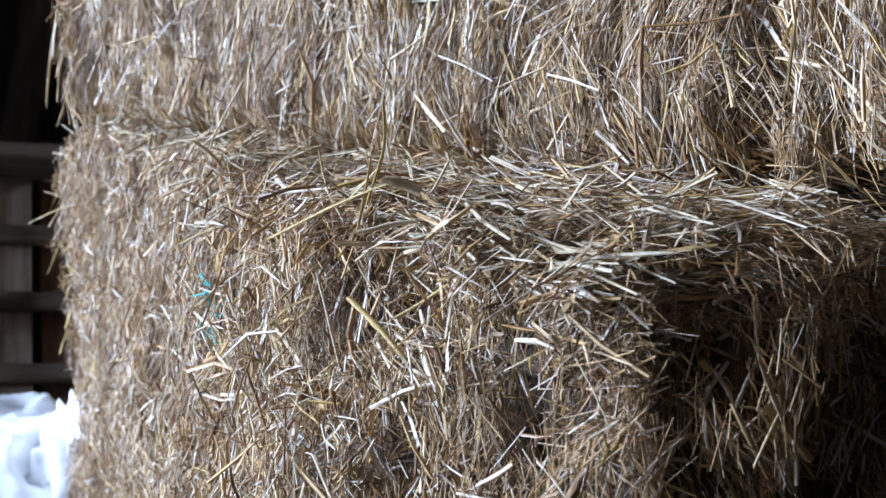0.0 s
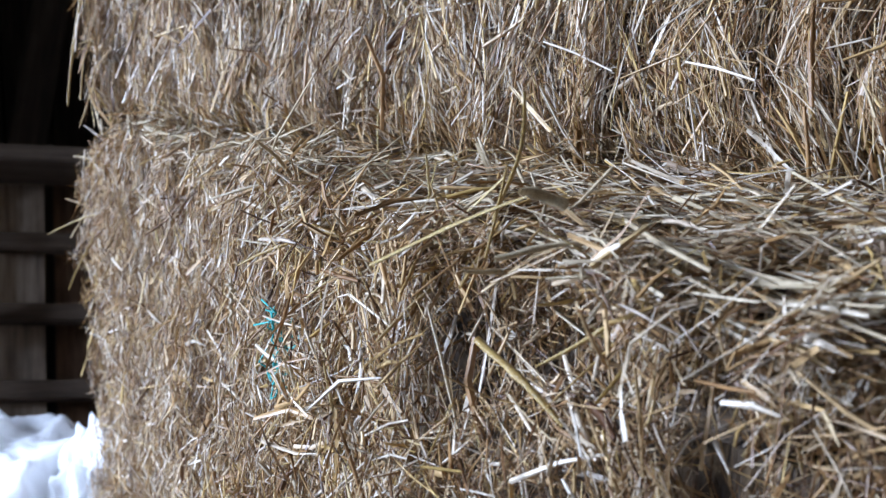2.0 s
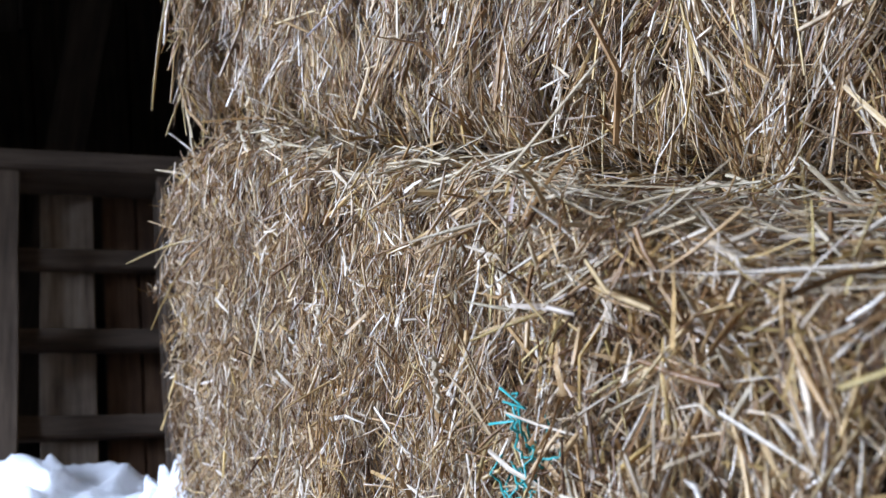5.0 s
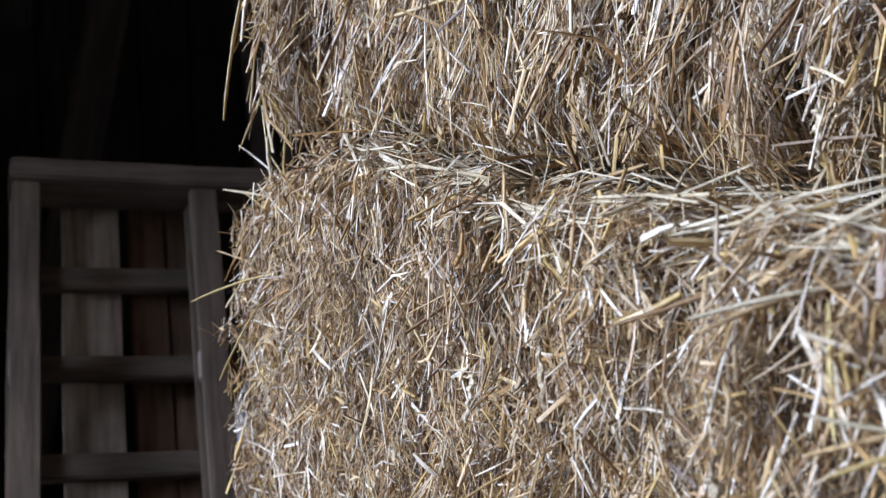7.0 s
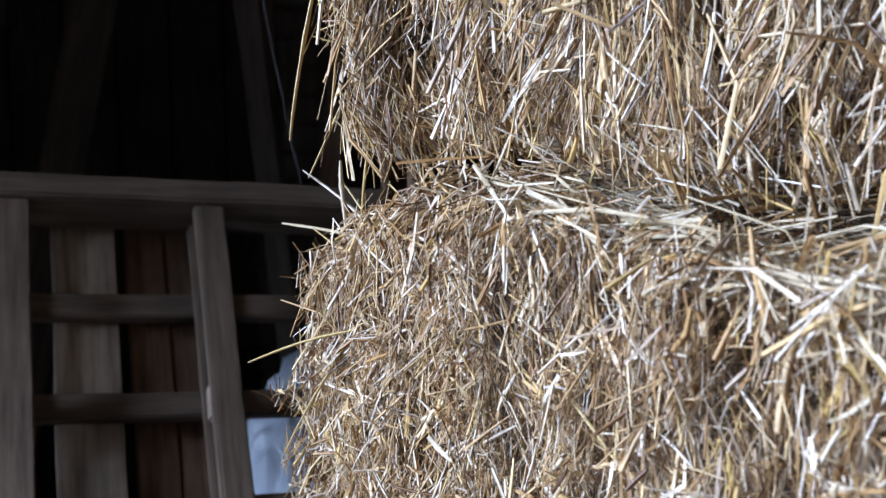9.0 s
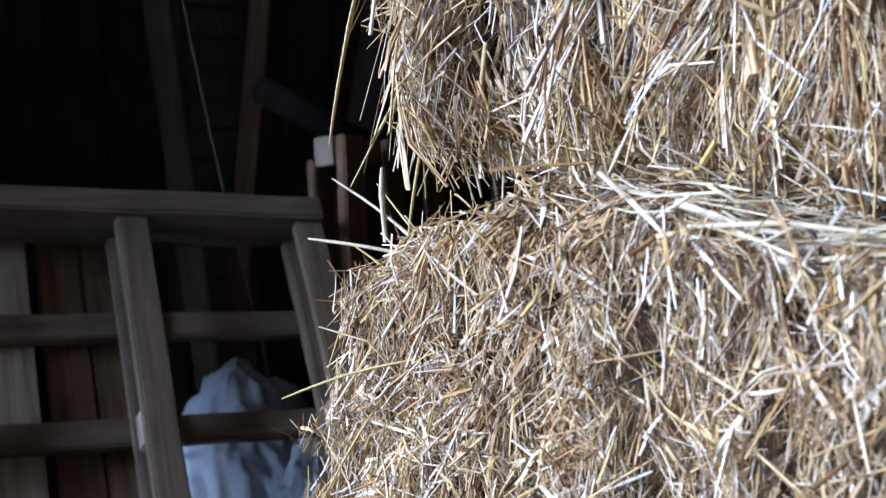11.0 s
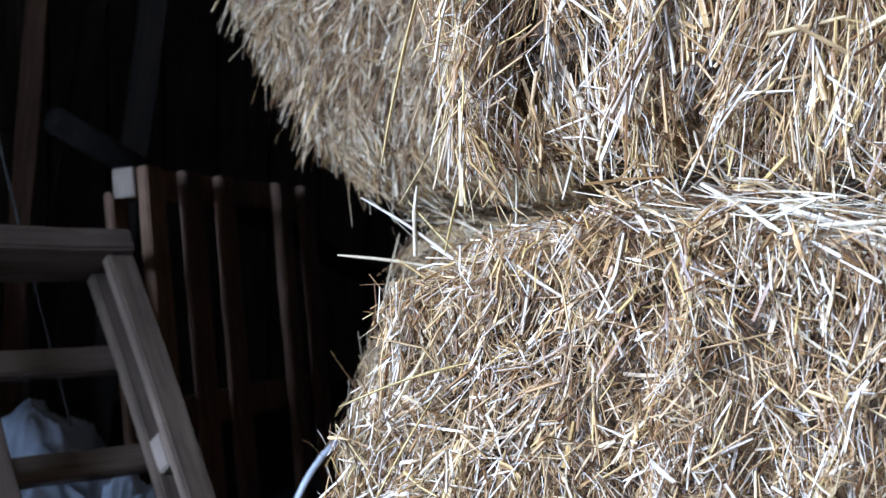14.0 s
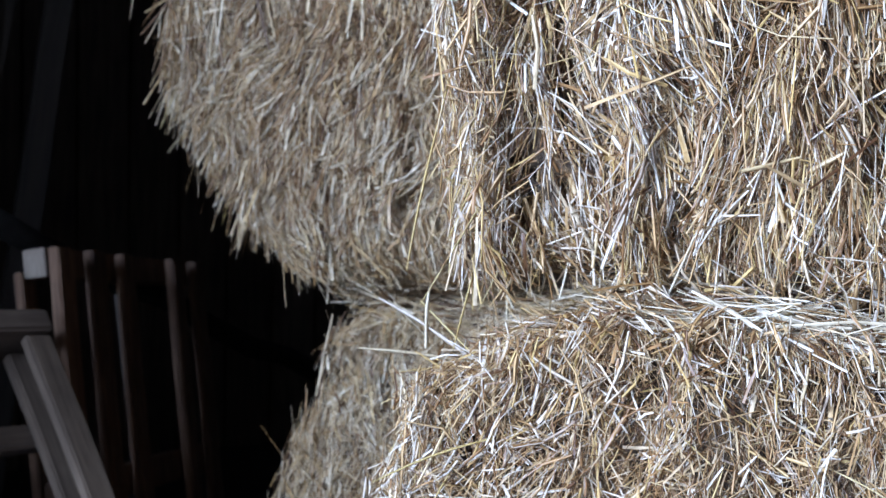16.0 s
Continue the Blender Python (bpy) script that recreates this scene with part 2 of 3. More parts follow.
def stems(P, D, N, L, W, flat, rng, bend=0.03, kinked=0.22, sides=4, rings=((-0.5, 0.9), (0.06, 1.0), (0.5, 0.7))):
    """Corners and faces of many stems: each centred on P, along D, flattened towards N, bowed, some of them kinked or twisted."""
    n = len(P)
    S = unit(np.cross(D, N))
    T = np.cross(S, D)
    bow = rng.normal(0, 1, (n, 2)) * np.array((1.0, 0.6)) * bend
    bow *= np.where(rng.random(n) < 0.14, 3.5, 1.0)[:, None]
    kink = np.where(rng.random(n) < kinked, rng.normal(0, 0.26, n), 0.0)
    twist = rng.normal(0, 0.9, n)
    rows = []
    for s, w in rings:
        b = (0.25 - s * s) * 4
        off = S * (L * (bow[:, 0] * b + kink * max(s, 0) * 2))[:, None] + T * (L * bow[:, 1] * b)[:, None]
        c = P + D * (L[:, None] * s) + off
        ca, sa = np.cos(twist * s)[:, None], np.sin(twist * s)[:, None]
        S2, T2 = S * ca + T * sa, T * ca - S * sa
        hw, hf = (W * w / 2)[:, None], (W * w * flat / 2)[:, None]
        rows.append(np.stack([c + S2 * hw * math.cos(j * math.tau / sides) + T2 * hf * math.sin(j * math.tau / sides) for j in range(sides)], 1))
    V = np.stack(rows, 1).reshape(-1, 3)
    base = (np.arange(n) * sides * len(rings))[:, None]
    q = []
    for k in range(0, sides * (len(rings) - 1), sides):
        for j in range(sides):
            q.append(np.array((k + j, k + (j + 1) % sides, k + sides + (j + 1) % sides, k + sides + j)))
    Q = (base[:, :, None] + np.stack(q)[None]).reshape(-1, 4)
    return V, Q


class Waves:
    """Smooth random relief: a sum of sines."""

    def __init__(self, rng, scale, count=14):
        self.k = rng.normal(0, 1, (count, 3)) * scale
        self.p = rng.uniform(0, math.tau, count)

    def __call__(self, X):
        return np.sin(X @ self.k.T + self.p).sum(1) / math.sqrt(len(self.p) / 2)


class BaleShape:
    """A rounded, bulging block of straw in its own axes: x across the front, y into the stack, z up."""

    def __init__(self, size, radius, rng, bulge=0.014, ribs=0.007, sag=None, flare=0.0, crown=0.0, recede=0.0, pit=(100.0, 60.0, 0.020)):
        self.size, self.r, self.sag, self.flare, self.crown, self.recede, self.pit = np.array(size), radius, sag, flare, crown, recede, pit
        self.w1, self.w2, self.w3, self.w4 = Waves(rng, 5.0), Waves(rng, 15.0), Waves(rng, 75.0), Waves(rng, 30.0)
        self.pits = Waves(rng, np.array((pit[0], pit[0], pit[1])))
        self.wr = Waves(rng, np.array((105.0, 105.0, 6.0)))
        self.bulge, self.ribs = bulge, ribs

    def __call__(self, X):
        """Place and normal on the skin for points on the plain box."""
        lo, hi = np.full(3, self.r), self.size - self.r
        q = np.clip(X, lo, hi)
        d = unit(X - q)
        p = q + self.r * d
        side = 1 - np.abs(d[:, 2:3]) ** 2
        p = p + d * (self.bulge * self.w1(p) + 0.35 * self.bulge * self.w2(p) + 0.005 * self.w3(p) + self.ribs * self.wr(p) * side[:, 0])[:, None]
        if self.sag:
            amount, height, reach = self.sag
            low = np.clip(1 - p[:, 2:3] / height, 0, 1)
            left = np.clip(1 - p[:, 0:1] / reach, 0, 1)
            p = p + np.concatenate((amount * low ** 1.6 * left, 0 * low, 0 * low), 1)
        if self.recede:
            torn = np.clip((p[:, 0] - 0.7) / 0.3, 0, 1)
            p = p + d * (0.018 * self.w4(p) * torn * (0.15 + 0.85 * side[:, 0]))[:, None]
            k = np.clip((p[:, 0] - 0.98) / 0.26, 0, 1.2) ** 1.5 * np.clip(1 - p[:, 1] / 0.5, 0, 1)
            p = p + np.stack((0 * k, self.recede * k, 0 * k), 1)
        if self.crown:
            along = np.clip(p[:, 0] / self.size[0], 0, 1)
            rise = self.crown * np.cos((along - 0.35) * 2.6) - 0.07 * np.clip(1 - p[:, 0] / 0.22, 0, 1) ** 2 - 0.016 * np.clip((along - 0.82) / 0.18, 0, 1) ** 2
            p = p + np.stack((0 * rise, 0 * rise, rise * p[:, 2] / self.size[2]), 1)
        if self.flare:
            low = np.clip((0.92 - p[:, 2:3]) / 0.28, 0, 1)
            left = self.flare * np.clip(1 - p[:, 0:1] / 0.6, 0, 1)
            p = p - np.concatenate(((0.1 + 0.9 * low) * left, (0.33 - 0.15 * low) * left, 0 * low), 1)
        return p, d


FACES = {"front": (0, 2, 1, 0), "back": (0, 2, 1, 1), "left": (1, 2, 0, 0), "right": (1, 2, 0, 1), "top": (0, 1, 2, 1), "bottom": (0, 1, 2, 0)}


def on_face(shape, face, rng, n, lo=(0, 0), hi=(1, 1)):
    a, b, c, end = FACES[face]
    X = np.zeros((n, 3))
    X[:, a] = rng.uniform(lo[0], hi[0], n) * shape.size[a]
    X[:, b] = rng.uniform(lo[1], hi[1], n) * shape.size[b]
    X[:, c] = end * shape.size[c]
    return X


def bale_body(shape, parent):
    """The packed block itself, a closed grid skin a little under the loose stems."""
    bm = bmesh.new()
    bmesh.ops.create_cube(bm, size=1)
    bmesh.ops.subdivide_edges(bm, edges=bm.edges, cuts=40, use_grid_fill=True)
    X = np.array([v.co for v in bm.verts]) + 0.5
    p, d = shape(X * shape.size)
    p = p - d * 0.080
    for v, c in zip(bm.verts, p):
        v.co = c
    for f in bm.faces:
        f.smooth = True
    return part("body", bm, PACKED, parent, "packed straw core, dark brown for shade in the gaps")


def coat(shape, face, rng, density, lo=(0, 0), hi=(1, 1), grain=(0, 0, 1), wild=0.25, spread=18, lift=6, length=0.07, width=0.0015, depth=0.022, chaff=False, ragged=8, sink=0.0):
    """Loose stems over one face of a bale. spread: degrees round the grain; lift: degrees by which they stand out; wild: the share lying any way."""
    a, b, c, end = FACES[face]
    area = shape.size[a] * shape.size[b] * (hi[0] - lo[0]) * (hi[1] - lo[1])
    n = int(area * density)
    X = on_face(shape, face, rng, n, lo, hi)
    p, d = shape(X)
    g = np.array(grain, float)[None] - d * (d @ np.array(grain, float))[:, None]
    g = unit(g + 1e-4)
    s = np.cross(d, g)
    sweep, tuft = Waves(rng, 20.0), Waves(rng, 55.0)
    turn, local = sweep(p), tuft(p)
    ang = np.radians(spread * (0.6 * turn + 0.6 * local) + rng.normal(0, 0.45 * spread, n))
    any_way = rng.random(n) < wild
    swirl = np.where(rng.random(n) < 0.5, np.radians(62 * local + 25 * turn), rng.uniform(-math.pi / 2, math.pi / 2, n))
    ang[any_way] = swirl[any_way]
    up = np.radians(rng.normal(-lift, ragged, n) + 6 * local)
    D = (g * np.cos(ang)[:, None] + s * np.sin(ang)[:, None]) * np.cos(up)[:, None] + d * np.sin(up)[:, None]
    L = np.clip(length * np.exp(rng.normal(0, 0.5, n)), 0.006, 2.3 * length)
    W = np.clip(width * np.exp(rng.normal(0, 0.35, n)), 0.0004, 0.0042)
    flat = rng.uniform(0.22, 0.9, n)
    if not chaff:
        kind = rng.random(n)
        W[kind < 0.42] *= 0.5
        W[kind > 0.82] *= 1.6
        leaf = (kind > 0.36) & (kind < 0.52)
        W[leaf] = np.minimum(W[leaf] * 1.8, 0.0033)
        flat[leaf] = 0.12
    torn = np.clip((p[:, 0] - 0.7) / 0.3, 0, 1) if shape.recede else 0.0
    hollow = (shape.pit[2] + 0.012 * torn) * np.clip(shape.pits(p) - 0.35, 0, 1.2)
    P = p + d * (rng.uniform(-depth, 0.45 * depth, n) - hollow - sink)[:, None] + d * (np.abs(np.sin(up)) * L * 0.2)[:, None]
    N = unit(d + rng.normal(0, 0.5, (n, 3)))
    return stems(P, D, N, L, W, flat, rng, **({"sides": 3, "rings": ((-0.5, 1.0), (0.5, 0.8))} if chaff else {}))


def add_coats(parent, label, coats, mat=None):
    V, Q, base = [], [], 0
    for v, q in coats:
        V.append(v)
        Q.append(q + base)
        base += len(v)
    Q = np.concatenate(Q)
    return mesh_part("loose_straw", np.concatenate(V), Q, mat or STRAW, parent, label, (Q[:, 0] // 16) % 3 > 0, "stuff")


def single_stem_mesh(name, rng, length, width, curve, flat=0.8, mat=None, node=True):
    """One long stem along z from 0 to its length, bent, with a swollen node and a frayed, narrowing tip."""
    k = 9
    ts = np.linspace(0, 1, k)
    az = rng.uniform(0, math.tau)
    bendv = np.array((math.cos(az), math.sin(az), 0)) * curve * length
    verts = []
    at_node = rng.integers(3, 6)
    for i, t in enumerate(ts):
        c = np.array((0, 0, t * length)) + bendv * math.sin(t * math.pi * 0.8) ** 1.5 + rng.normal(0, 0.0006, 3)
        w = width * (0.95 - 0.25 * t) * (1.35 if node and i == at_node else 1) * (0.6 if i == k - 1 else 1)
        for j in range(6):
            a = j * math.tau / 6
            verts.append(c + np.array((math.cos(a) * w / 2, math.sin(a) * w / 2 * flat, 0)))
    quads = [(i * 6 + j, i * 6 + (j + 1) % 6, (i + 1) * 6 + (j + 1) % 6, (i + 1) * 6 + j) for i in range(k - 1) for j in range(6)]
    ob = mesh_part(name, np.array(verts), np.array(quads), mat or STRAW, None)
    me = ob.data
    bpy.data.objects.remove(ob)
    return me


stem_rng = np.random.default_rng(11)
STEM_MESHES = [single_stem_mesh("straw", stem_rng, 1.0, 0.040 + 0.008 * (i % 4), 0.01 + 0.022 * (i % 5), 0.4 + 0.12 * (i % 4), (STRAW, STRAW_GOLD, STRAW, STRAW_PALE, STRAW, STRAW_GOLD, STRAW, STRAW)[i % 8]) for i in range(16)]
GOLD_MESHES = [m for m in STEM_MESHES if m.materials[0] == STRAW_GOLD]
PALE_MESHES = [m for m in STEM_MESHES if m.materials[0] == STRAW_PALE]


def stem(parent, a, b, width, mesh, twist=0.0, label=""):
    """One stem as a part, from a to b in its thing's axes."""
    a, b = Vector(a), Vector(b)
    L = (b - a).length
    ob = new("straw", mesh)
    ob.parent = parent
    w = width / 0.06
    ob.matrix_local = Matrix.Translation(a) @ (b - a).to_track_quat("Z", "Y").to_matrix().to_4x4() @ Matrix.Rotation(twist, 4, "Z") @ Matrix.Diagonal((w, w, L, 1))
    return tagged(ob, label)


def stray_stems(parent, shape, face, rng, n, lo, hi, grain=(0, 0, -1), spread=45, out=(5, 40), length=(0.05, 0.14), width=(0.0016, 0.0036)):
    """Single stems that stand proud of a face, rooted in the straw."""
    X = on_face(shape, face, rng, n, lo, hi)
    p, d = shape(X)
    for i in range(n):
        di = Vector(d[i])
        g = Vector(grain)
        g = (g - di * g.dot(di))
        g = g.normalized() if g.length > 0.05 else di.orthogonal().normalized()
        ang, o = radians(rng.normal(0, spread)), radians(rng.uniform(*out))
        D = (g * math.cos(ang) + di.cross(g) * math.sin(ang)) * math.cos(o) + di * math.sin(o)
        L = rng.uniform(*length)
        a = Vector(p[i]) - 0.012 * di - D * 0.15 * L
        stem(parent, a, a + D * L, rng.uniform(*width), STEM_MESHES[rng.integers(len(STEM_MESHES))], rng.uniform(0, 6.28))


def tuft(parent, shape, face, at, rng, n, reach=0.018, length=(0.03, 0.07)):
    """A bunch of stems that bursts out of one spot of a face, every way."""
    p, d = shape(on_face(shape, face, rng, 1, at, at))
    d = Vector(d[0])
    u = d.orthogonal().normalized()
    v = d.cross(u)
    for i in range(n):
        az, o = rng.uniform(0, math.tau), radians(rng.uniform(8, 62))
        D = (u * math.cos(az) + v * math.sin(az)) * math.cos(o) + d * math.sin(o)
        a = Vector(p[0]) - 0.016 * d + u * rng.normal(0, reach) + v * rng.normal(0, reach)
        stem(parent, a, a + D * rng.uniform(*length), rng.uniform(0.0014, 0.0036), STEM_MESHES[rng.integers(len(STEM_MESHES))], rng.uniform(0, 6.28))


def wheat_ear(parent, base, tip, rng):
    """An empty ear: a stalk that swells into two rows of overlapping husks."""
    base, tip = Vector(base), Vector(tip)
    L = (tip - base).length
    bm = bmesh.new()
    rings = []
    for i in range(34):
        t = i / 33
        husk = ((i * 0.25) % 1.0) ** 0.7
        r = 0.0009 if t < 0.18 else (0.0022 + 0.0016 * husk) * (1 - 0.55 * (t - 0.18) / 0.82)
        side = 0.0012 * math.sin(i * math.tau / 8) if t >= 0.18 else 0.0
        rings.append([bm.verts.new((side + r * math.cos(k * math.tau / 7) * rng.uniform(0.85, 1.15), 0.75 * r * math.sin(k * math.tau / 7), t * L * 1.25)) for k in range(7)])
    for r0, r1 in zip(rings, rings[1:]):
        for k in range(7):
            bm.faces.new((r0[k], r0[(k + 1) % 7], r1[(k + 1) % 7], r1[k]))
    bm.faces.new(rings[0][::-1])
    bm.faces.new(rings[-1])
    return part("wheat_ear", bm, EAR, parent, "empty bristly wheat ear", Matrix.Translation(base) @ (tip - base).to_track_quat("Z", "Y").to_matrix().to_4x4())


# ---- the barn ----
X0, X1, Y0, Y1, TOP = -4.6, 4.2, -4.5, 5.2, 4.2
DOOR_Y0, DOOR_Y1, DOOR_Z = -0.5, 1.75, 3.4


def slab(name, x0, x1, y0, y1, z0, z1, mat, label, category):
    bm = bmesh.new()
    bmesh.ops.create_cube(bm, size=1)
    bmesh.ops.transform(bm, matrix=Matrix.Translation(((x0 + x1) / 2, (y0 + y1) / 2, (z0 + z1) / 2)) @ Matrix.Diagonal((x1 - x0, y1 - y0, z1 - z0, 1)), verts=bm.verts)
    return tagged(part(name, bm, mat, None), label, category, kind="structure")


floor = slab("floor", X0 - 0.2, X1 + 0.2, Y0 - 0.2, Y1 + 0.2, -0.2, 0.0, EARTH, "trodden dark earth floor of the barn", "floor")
slab("ceiling", X0 - 0.2, X1 + 0.2, Y0 - 0.2, Y1 + 0.2, TOP, TOP + 0.1, WOOD_DARK, "unseen boarded underside of the barn roof, darkened to cut bounce", "ceiling")
wall_north = slab("wall_north", X0 - 0.2, X1 + 0.2, Y1 + 0.03, Y1 + 0.2, 0.0, TOP, WOOD_BARN, "dark weathered board wall of the barn", "wall")
slab("wall_south", X0 - 0.2, X1 + 0.2, Y0 - 0.2, Y0, 0.0, TOP, PLASTER, "unseen barn wall, near black to cut bounce", "wall")
slab("wall_east", X1, X1 + 0.2, Y0, Y1, 0.0, TOP, PLASTER, "unseen barn wall, near black to cut bounce", "wall")
wall_west = thing("wall_west", Matrix(), "unseen barn wall with an open doorway, near black to cut bounce", "wall", kind="structure")
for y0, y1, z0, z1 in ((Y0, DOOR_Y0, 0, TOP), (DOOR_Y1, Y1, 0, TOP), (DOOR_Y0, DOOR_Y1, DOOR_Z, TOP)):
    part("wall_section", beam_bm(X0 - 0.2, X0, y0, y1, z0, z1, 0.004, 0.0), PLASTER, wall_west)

# Unseen partition added to keep doorway light off the back of the barn.
partition = thing("wall_shade_partition", Matrix(), "unseen board partition added to shade the back", "wall", kind="structure")
part("wall_section", beam_bm(-2.35, -2.25, 1.74, Y1 - 0.02, 0, TOP, 0.004, 0.0), WOOD_BARN, partition)

# ---- the straw bales ----
LOWER = pose(-0.512, 1.715, 0.0, 0, 0, -65.1)
UPPER = pose(-0.540, 1.699, 0.967, 0, 0, -48.7)
rng = np.random.default_rng(5)

lower_bale = thing("straw_bale", LOWER, "big square straw bale with ragged loose stems, on the floor", "straw bale", "stacked straw bales")
rng = np.random.default_rng(21)
low = BaleShape((1.285, 2.0, 0.955), 0.032, rng, 0.011, 0.006, flare=0.118, crown=0.012, recede=0.06)
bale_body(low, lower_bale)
add_coats(lower_bale, "matted loose golden straw", [
    coat(low, "front", rng, 46000, (0, 0.4), (0.57, 1), wild=0.5, spread=30, lift=5, length=0.024, width=0.0013, depth=0.026, ragged=16),
    coat(low, "front", rng, 36000, (0.57, 0.55), (0.98, 1), wild=0.62, spread=40, lift=6, length=0.027, width=0.0016, depth=0.042, ragged=18),
    coat(low, "front", rng, 2500, (0, 0), (1, 0.4), length=0.08, width=0.003),
    coat(low, "top", rng, 30000, (0, 0), (0.975, 0.17), grain=(1, 0, 0), wild=0.68, spread=42, lift=1, length=0.025, ragged=12),
    coat(low, "top", rng, 3500, (0, 0.17), (1, 0.4), grain=(1, 0, 0), wild=0.35, length=0.07),
    coat(low, "right", rng, 32000, (0, 0.35), (0.3, 0.99), wild=0.45, spread=34, lift=8, length=0.028, depth=0.022, ragged=3, sink=0.046),
    coat(low, "left", rng, 18000, (0, 0.38), (0.14, 1), wild=0.35, spread=26, lift=6, length=0.033),
])
add_coats(lower_bale, "fine chaff, browned as shade between the stems", [
    coat(low, "front", rng, 70000, (0, 0.4), (0.6, 1), wild=0.65, lift=3, length=0.017, width=0.0009, depth=0.026, chaff=True, sink=0.005, ragged=20),
    coat(low, "front", rng, 80000, (0.6, 0.6), (1, 1), wild=0.7, lift=4, length=0.017, width=0.0008, depth=0.036, chaff=True, sink=0.005, ragged=24),
    coat(low, "top", rng, 50000, (0, 0), (1, 0.17), grain=(1, 0, 0), wild=0.7, lift=0, length=0.018, width=0.0009, chaff=True, sink=0.005),
    coat(low, "right", rng, 50000, (0, 0.5), (0.3, 1), wild=0.6, lift=4, length=0.016, width=0.0009, depth=0.03, chaff=True, ragged=4, sink=0.046),
], STRAW_CHAFF)
# Flat stems in pale straw, colouring in the brightness of the lit edge.
add_coats(lower_bale, "flat stems lying along the top edge, paled as lit", [
    coat(low, "top", rng, 5200, (0.13, 0.0), (0.96, 0.10), grain=(1, 0, 0), wild=0.08, spread=14, lift=0, length=0.062, width=0.0019, depth=0.012),
    coat(low, "top", rng, 4200, (0.16, 0.0), (0.60, 0.022), grain=(1, 0.06, 0), wild=0.0, spread=8, lift=0, length=0.07, width=0.0019, depth=0.008, ragged=3, sink=-0.006)], STRAW_PALE)

upper_bale = thing("straw_bale", UPPER, "big square straw bale of hanging straw, lying on another bale", "straw bale", "stacked straw bales")
rng = np.random.default_rng(22)
upp = BaleShape((1.52, 1.7, 0.9), 0.042, rng, 0.009, 0.008, sag=(0.012, 0.07, 0.3), pit=(105.0, 40.0, 0.034))
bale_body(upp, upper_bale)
add_coats(upper_bale, "vertical loose straw stems", [
    coat(upp, "front", rng, 42000, (0, 0), (1, 0.40), wild=0.22, spread=21, lift=5, length=0.036, width=0.0014, ragged=10, depth=0.028),
    coat(upp, "front", rng, 4000, (0, 0.40), (1, 1), wild=0.08, spread=15, length=0.1, width=0.003),
    coat(upp, "bottom", rng, 12000, (0, 0), (1, 0.08), grain=(0, 1, 0), wild=0.4, spread=30, length=0.035),
    coat(upp, "left", rng, 16000, (0, 0), (0.14, 0.45), wild=0.14, spread=16, lift=5, length=0.045),
])
add_coats(upper_bale, "fine chaff, browned as shade between the stems", [
    coat(upp, "front", rng, 75000, (0, 0), (1, 0.40), wild=0.38, spread=26, lift=4, length=0.02, width=0.0008, depth=0.026, chaff=True, sink=0.005, ragged=16),
], STRAW_CHAFF)

BACK = pose(-0.317, 2.427, 0.0, 0, 0, -56.6)
back_lower = thing("straw_bale", BACK @ pose(0.10, 0, 0), "straw bale standing in the shade beside the stack", "straw bale", "stacked straw bales")
rng = np.random.default_rng(23)
bkl = BaleShape((0.5, 1.2, 0.895), 0.085, rng, 0.012, 0.004, flare=0.105)
bale_body(bkl, back_lower)
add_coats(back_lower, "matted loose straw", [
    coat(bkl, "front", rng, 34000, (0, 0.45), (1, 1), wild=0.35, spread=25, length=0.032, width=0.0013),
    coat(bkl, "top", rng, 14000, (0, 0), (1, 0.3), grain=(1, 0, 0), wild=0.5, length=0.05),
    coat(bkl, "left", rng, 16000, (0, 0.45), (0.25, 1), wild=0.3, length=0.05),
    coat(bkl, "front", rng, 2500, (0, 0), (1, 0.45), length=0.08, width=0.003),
], STRAW_SHADED)
add_coats(back_lower, "fine shade-toned chaff between the stems", [
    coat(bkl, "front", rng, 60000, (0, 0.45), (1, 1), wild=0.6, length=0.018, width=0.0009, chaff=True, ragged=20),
], STRAW_SHADED)
back_upper = thing("straw_bale", BACK @ pose(-0.24, -0.04, 0.895), "sagging straw bale with hanging stems, overhanging the bale below", "straw bale", "stacked straw bales")
rng = np.random.default_rng(24)
bku = BaleShape((0.60, 1.2, 0.9), 0.11, rng, 0.010, 0.006, sag=(0.30, 0.34, 0.5))
bale_body(bku, back_upper)
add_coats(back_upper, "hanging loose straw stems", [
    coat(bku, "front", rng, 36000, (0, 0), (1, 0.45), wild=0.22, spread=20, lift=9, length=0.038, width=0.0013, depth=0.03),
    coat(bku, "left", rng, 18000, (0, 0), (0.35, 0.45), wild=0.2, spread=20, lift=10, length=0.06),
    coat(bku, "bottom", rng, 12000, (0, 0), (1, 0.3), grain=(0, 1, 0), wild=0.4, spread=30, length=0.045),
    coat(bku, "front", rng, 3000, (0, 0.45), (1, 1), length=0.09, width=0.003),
], STRAW_SHADED)
add_coats(back_upper, "fine shade-toned chaff between the stems", [
    coat(bku, "front", rng, 60000, (0, 0), (1, 0.45), wild=0.4, spread=26, length=0.02, width=0.0009, chaff=True, ragged=20),
], STRAW_CHAFF)

# stems that stand out singly
rng = np.random.default_rng(25)
stray_stems(lower_bale, low, "front", rng, 220, (0.5, 0.6), (0.90, 1.0), spread=70, out=(2, 32), length=(0.025, 0.085), width=(0.0016, 0.0042))
stray_stems(lower_bale, low, "front", rng, 90, (0.09, 0.5), (0.5, 1.0), spread=55, out=(2, 20), length=(0.025, 0.07), width=(0.0012, 0.0032))
